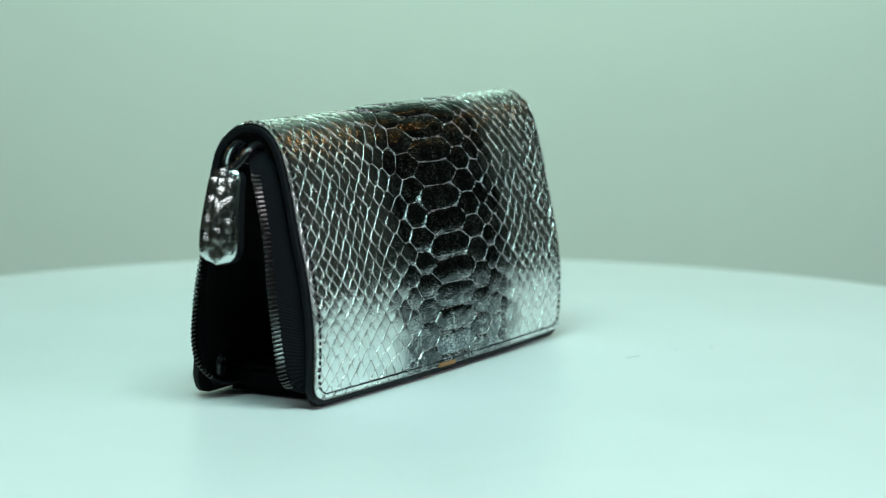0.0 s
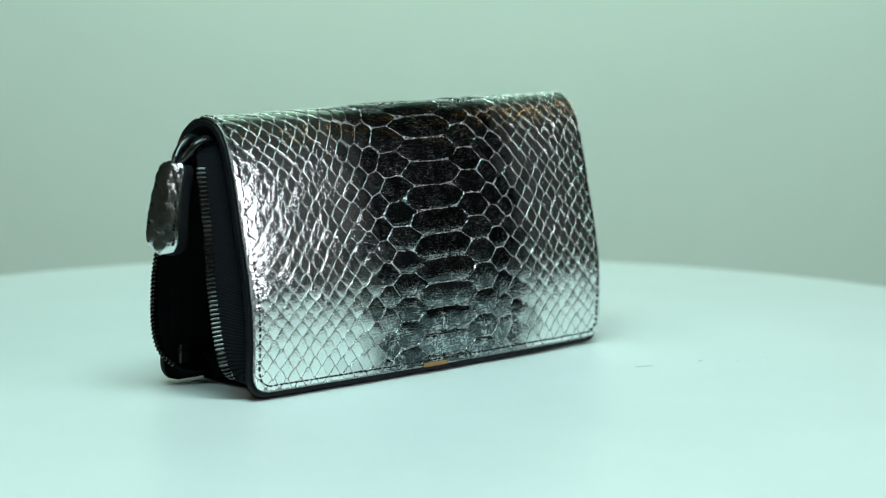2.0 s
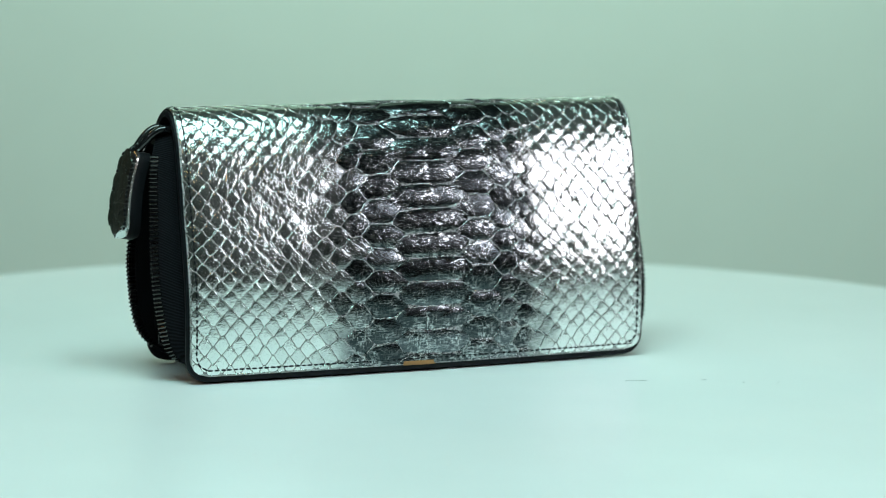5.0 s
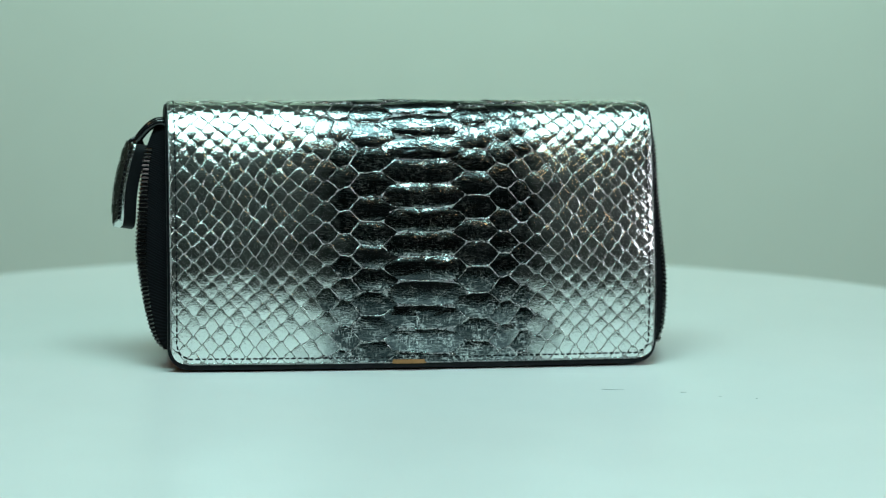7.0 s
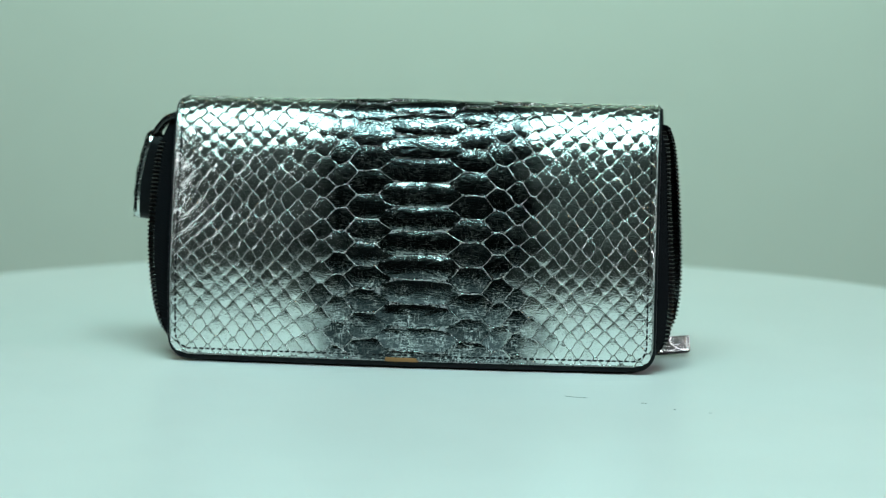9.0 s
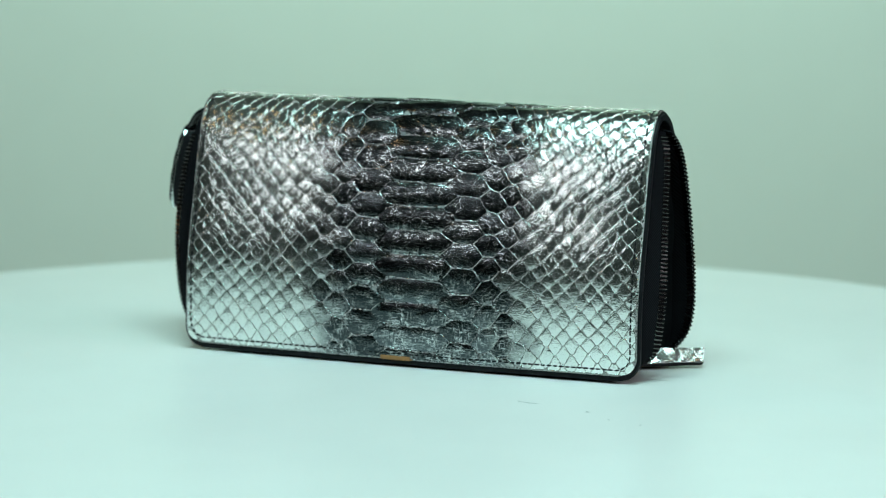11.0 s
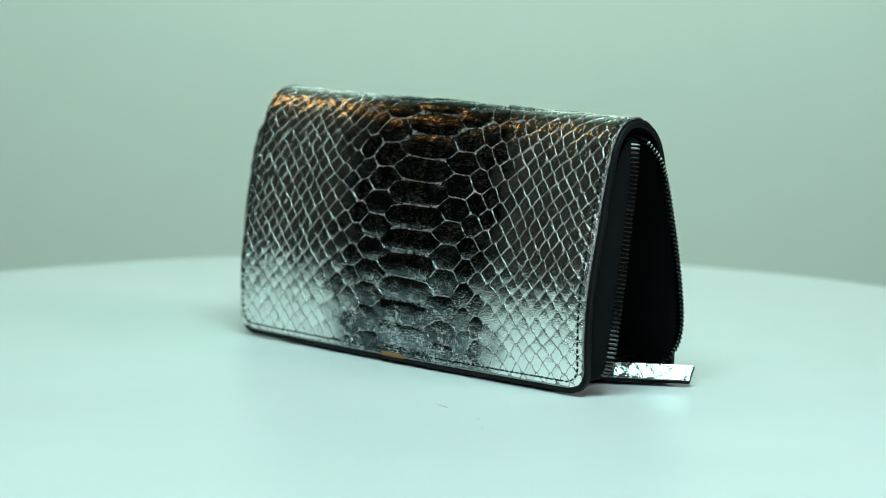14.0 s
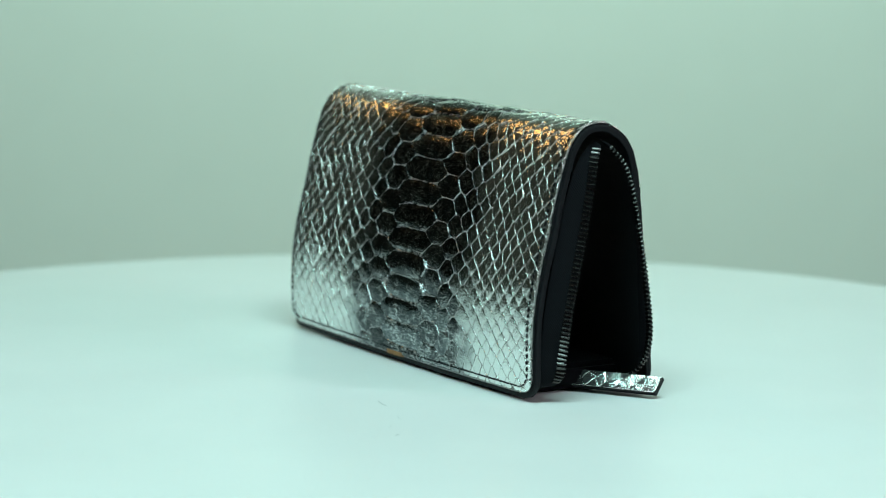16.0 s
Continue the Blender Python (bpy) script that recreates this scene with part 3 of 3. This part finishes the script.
TOOTH = tooth_mesh()


def zip_half(a, b, name):
    ra, rb = rail(a), rail(b)
    bm = bmesh.new()
    up, down = [], []
    for i in range(len(ra)):
        pa, pb = Vector(ra[i]), Vector(rb[i])
        along = Vector(rb[min(i + 1, len(rb) - 1)] - rb[max(i - 1, 0)]).normalized()
        n = along.cross((pb - pa).normalized()).normalized() * 0.00035
        cols = [pa.lerp(pb, t) for t in (0, 0.25, 0.5, 0.75, 1.0)]
        up.append([c + n for c in cols])
        down.append([c - n for c in cols])
    sheet(bm, up, down)
    tape = part(name, bm, TAPE, WALLET, "black woven zip tape")
    run = np.concatenate([[0], np.cumsum(np.linalg.norm(np.diff(rb, axis=0), axis=1))])
    for d in np.arange(0.002, run[-1] - 0.001, 0.00165):
        pb = Vector([np.interp(d, run, rb[:, k]) for k in range(3)])
        pa = Vector([np.interp(d, run, ra[:, k]) for k in range(3)])
        along = (Vector([np.interp(d + 0.001, run, rb[:, k]) for k in range(3)]) - Vector([np.interp(d - 0.001, run, rb[:, k]) for k in range(3)])).normalized()
        out = (pb - pa)
        out = (out - along * out.dot(along)).normalized()
        m = Matrix((out, along, out.cross(along))).transposed().to_4x4()
        m.translation = pb + out * 0.0002
        if pb.z < 0.0078 or (pb.x < 0 and pb.z > 0.086):
            continue
        ob = new("tooth", TOOTH)
        ob.parent = tape
        ob.matrix_local = m


zip_half(FRONT_A, FRONT_B, "zip_tape")
zip_half(BACK_A, BACK_B, "zip_tape")

# folded inner pocket between the two faces
bm = bmesh.new()
box(bm, -0.0930, 0.0730, 0.0005, 0.0385, 0.0012, 0.0110, 0.002)
part("inner_pocket", bm, LINING, WALLET, "black folded inner pocket", False)
bm = bmesh.new()
box(bm, -0.088, 0.068, 0.0172, 0.0188, 0.009, 0.088, 0.0006)
part("divider", bm, LINING, WALLET, "black leather divider", False)


# small metal pull of the coin pocket, tucked inside by the zip
bm = bmesh.new()
box(bm, -0.1065, -0.1015, 0.0318, 0.0338, 0.0085, 0.0165, 0.0009, 3)
part("inner_pull", bm, BLACK_METAL, WALLET, "small black metal inner pull")


# ---- zip slider and its pull ----
def slider():
    bm = bmesh.new()
    box(bm, -0.1120, -0.1055, 0.0140, 0.0240, 0.0880, 0.0950, 0.0018, 3)
    body = part("slider", bm, BLACK_METAL, WALLET, "black nickel zip slider")
    bm = bmesh.new()
    loop, _ = catmull([(-0.1050, 0.0140, 0.0945), (-0.1090, 0.0138, 0.0962), (-0.1132, 0.0142, 0.0945), (-0.1164, 0.0156, 0.0910), (-0.1182, 0.0172, 0.0885), (-0.1186, 0.0190, 0.0878),
                       (-0.1180, 0.0206, 0.0888), (-0.1160, 0.0214, 0.0915), (-0.1126, 0.0218, 0.0948), (-0.1088, 0.0218, 0.0962), (-0.1050, 0.0214, 0.0945)], 46)
    tube(bm, loop, 0.0015, 12)
    part("bail", bm, BLACK_METAL, body)
    bm = bmesh.new()
    c = Vector((-0.1188, 0.0192, 0.0868))
    ring = [c + Vector((0.0026 * math.cos(a), 0.0010 * math.cos(a), 0.0026 * math.sin(a))) for a in np.linspace(0, math.tau, 24, endpoint=False)]
    tube(bm, ring, 0.0008, 8, True)
    part("link_ring", bm, BLACK_METAL, body)


slider()


def tab_outline(n):
    """Half widths of the pull tab from its top (0) to its rounded tip (1)."""
    pts = []
    for t in np.linspace(0, 1, n):
        w = 6.1 + 1.6 * min(1.0, t / 0.70) ** 1.2
        if t > 0.80:
            w *= math.sqrt(max(0.0, 1 - ((t - 0.80) / 0.20) ** 2.4))
        if t < 0.12:
            w *= 0.72 + 0.28 * math.sqrt(1 - (1 - t / 0.12) ** 2)
        pts.append((t, max(w, 0.6) / 1000))
    return pts


def pull_tab():
    top, tip = Vector((-0.1194, 0.0194, 0.0875)), Vector((-0.1250, 0.0192, 0.0538))
    down = (tip - top).normalized()
    side = Vector((-0.20, 1, 0)).normalized()
    side = (side - down * side.dot(down)).normalized()
    out = down.cross(side).normalized()
    if out.x > 0:
        out = -out
    length = (tip - top).length

    def grid(up, shrink, bulge):
        rows = []
        for t, w in tab_outline(22):
            c = top + down * (length * t)
            row = []
            for u in np.linspace(-1, 1, 11):
                row.append(c + side * (w * shrink * u) + out * (up + bulge * (1 - u * u) + 0.0018 * math.sin(t * math.pi) + (0.0005 * (1 - u * u) * noise.noise(Vector((t * 8, u * 2.6, 1.7))) if bulge else 0.0)))
            rows.append(row)
        return rows
    bm = bmesh.new()
    sheet(bm, grid(0.0002, 1.0, 0.0), grid(-0.0046, 1.0, 0.0))
    tab = part("pull_tab", bm, BLACK_EDGE, WALLET, "leather zip pull covered with silver snakeskin")
    bm = bmesh.new()
    sheet(bm, grid(0.0012, 0.97, 0.0016), grid(0.0, 0.97, 0.0))
    part("tab_face", bm, SCALE, tab, "silver snakeskin face")
    # scales of the face, two columns
    for k in range(9):
        for c in (-1, 0, 1):
            if (k + c) % 2:
                continue
            bm = bmesh.new()
            t, u = 0.08 + k * 0.098, c * 0.46
            hw = np.interp(t, *np.array(tab_outline(22)).T)
            cen = top + down * (length * t) + side * (hw * u) + out * (0.0012 + 0.0016 * (1 - u * u) + 0.0018 * math.sin(t * math.pi))
            ring = [bm.verts.new(cen + side * (hw * 0.44 * math.cos(a)) + down * (0.0036 * math.sin(a)) - out * 0.0003) for a in np.linspace(0, math.tau, 12, endpoint=False)]
            mid = [bm.verts.new(cen + (v.co - cen) * 0.80 + out * 0.00010) for v in ring]
            cap = bm.verts.new(cen + out * 0.00018)
            for i in range(12):
                j = (i + 1) % 12
                bm.faces.new((ring[i], ring[j], mid[j], mid[i]))
                bm.faces.new((mid[i], mid[j], cap))
            bmesh.ops.recalc_face_normals(bm, faces=bm.faces)
            part("scale", bm, SCALE, tab)
    bm = bmesh.new()
    edge = [(top + down * (length * t) + side * (w * 0.80 * s) + out * (0.0019 + 0.0018 * math.sin(t * math.pi))) for s in (-1, 1) for t, w in tab_outline(60)[2:55]]
    for s in (0, 1):
        run = edge[s * 53:(s + 1) * 53]
        for k in range(0, 51, 3):
            tube(bm, run[k:k + 3], 0.00035, 6)
    part("stitching", bm, THREAD, tab, "black thread seam")


pull_tab()


# ---- leather strap at the end of the zip, lying on the table ----
def strap():
    a, b = Vector((0.0995, 0.0395, 0.0083)), Vector((0.1002, 0.0356, 0.0026))
    run = Vector((-0.0330, -0.0215, 0.0)).normalized()
    n = run.cross(b - a).normalized()
    if n.z < 0:
        n = -n
    length = 0.040

    def grid(lift, trim):
        rows = []
        for t in np.linspace(0, 1, 16):
            row = []
            for u in np.linspace(trim, 1 - trim, 7):
                row.append(a.lerp(b, u) + run * (length * t + trim * 0.004 * (1 if t < 0.5 else -1)) + n * lift)
            rows.append(row)
        return rows
    bm = bmesh.new()
    sheet(bm, grid(-0.0002, 0.0), grid(-0.0026, 0.0))
    ob = part("end_strap", bm, BLACK_EDGE, WALLET, "black-backed silver snakeskin strap end", False)
    bm = bmesh.new()
    sheet(bm, grid(0.0003, 0.03), grid(-0.0003, 0.03))
    part("strap_face", bm, RIM, ob, "silver snakeskin face")
    # a lattice of lozenges, cut off along the strap's edges
    for i in range(13):
        for u0 in ((0.5,) if i % 2 else (0.0, 1.0)):
            corners = [(-1, 0), (-0.5, 0.5), (0, 1), (0.5, 0.5), (1, 0), (0.5, -0.5), (0, -1), (-0.5, -0.5)]
            rim = [(0.0032 + i * 0.0028 + 0.0026 * c, min(0.97, max(0.03, u0 + 0.47 * d))) for c, d in corners]
            ct, cu = sum(p[0] for p in rim) / 8, sum(p[1] for p in rim) / 8
            bm = bmesh.new()
            loops = []
            rise, roll = random.uniform(-0.10, 0.10), random.uniform(-0.10, 0.10)
            for f, up in ((1.0, 0.0002), (0.92, 0.00040), (0.55, 0.00044)):
                loops.append([bm.verts.new(a.lerp(b, cu + (u - cu) * f) + run * (ct + (t - ct) * f) + n * (up + (rise * (t - ct) + roll * 0.007 * (u - cu)) * f)) for t, u in rim])
            cap = bm.verts.new(a.lerp(b, cu) + run * ct + n * 0.00045)
            for p, q in zip(loops, loops[1:]):
                for k in range(8):
                    bm.faces.new((p[k], p[(k + 1) % 8], q[(k + 1) % 8], q[k]))
            for k in range(8):
                bm.faces.new((loops[-1][k], loops[-1][(k + 1) % 8], cap))
            bmesh.ops.remove_doubles(bm, verts=bm.verts, dist=1e-6)
            bmesh.ops.recalc_face_normals(bm, faces=bm.faces)
            part("scale", bm, SCALE, ob)


strap()
scales()


# ---- the turning top and what stands on it ----
def angle(t):
    return 60.946 - 7.46807 * t - 0.7746 * ((t - 8) / 8) ** 2


def motions():
    rows = [(float(t), pose(0, 0, 0, 0, 0, angle(t))) for t in range(17)]
    walk(TABLE, rows)
    walk(WALLET, rows)
    for hair in LINT:
        walk(hair, rows)


motions()
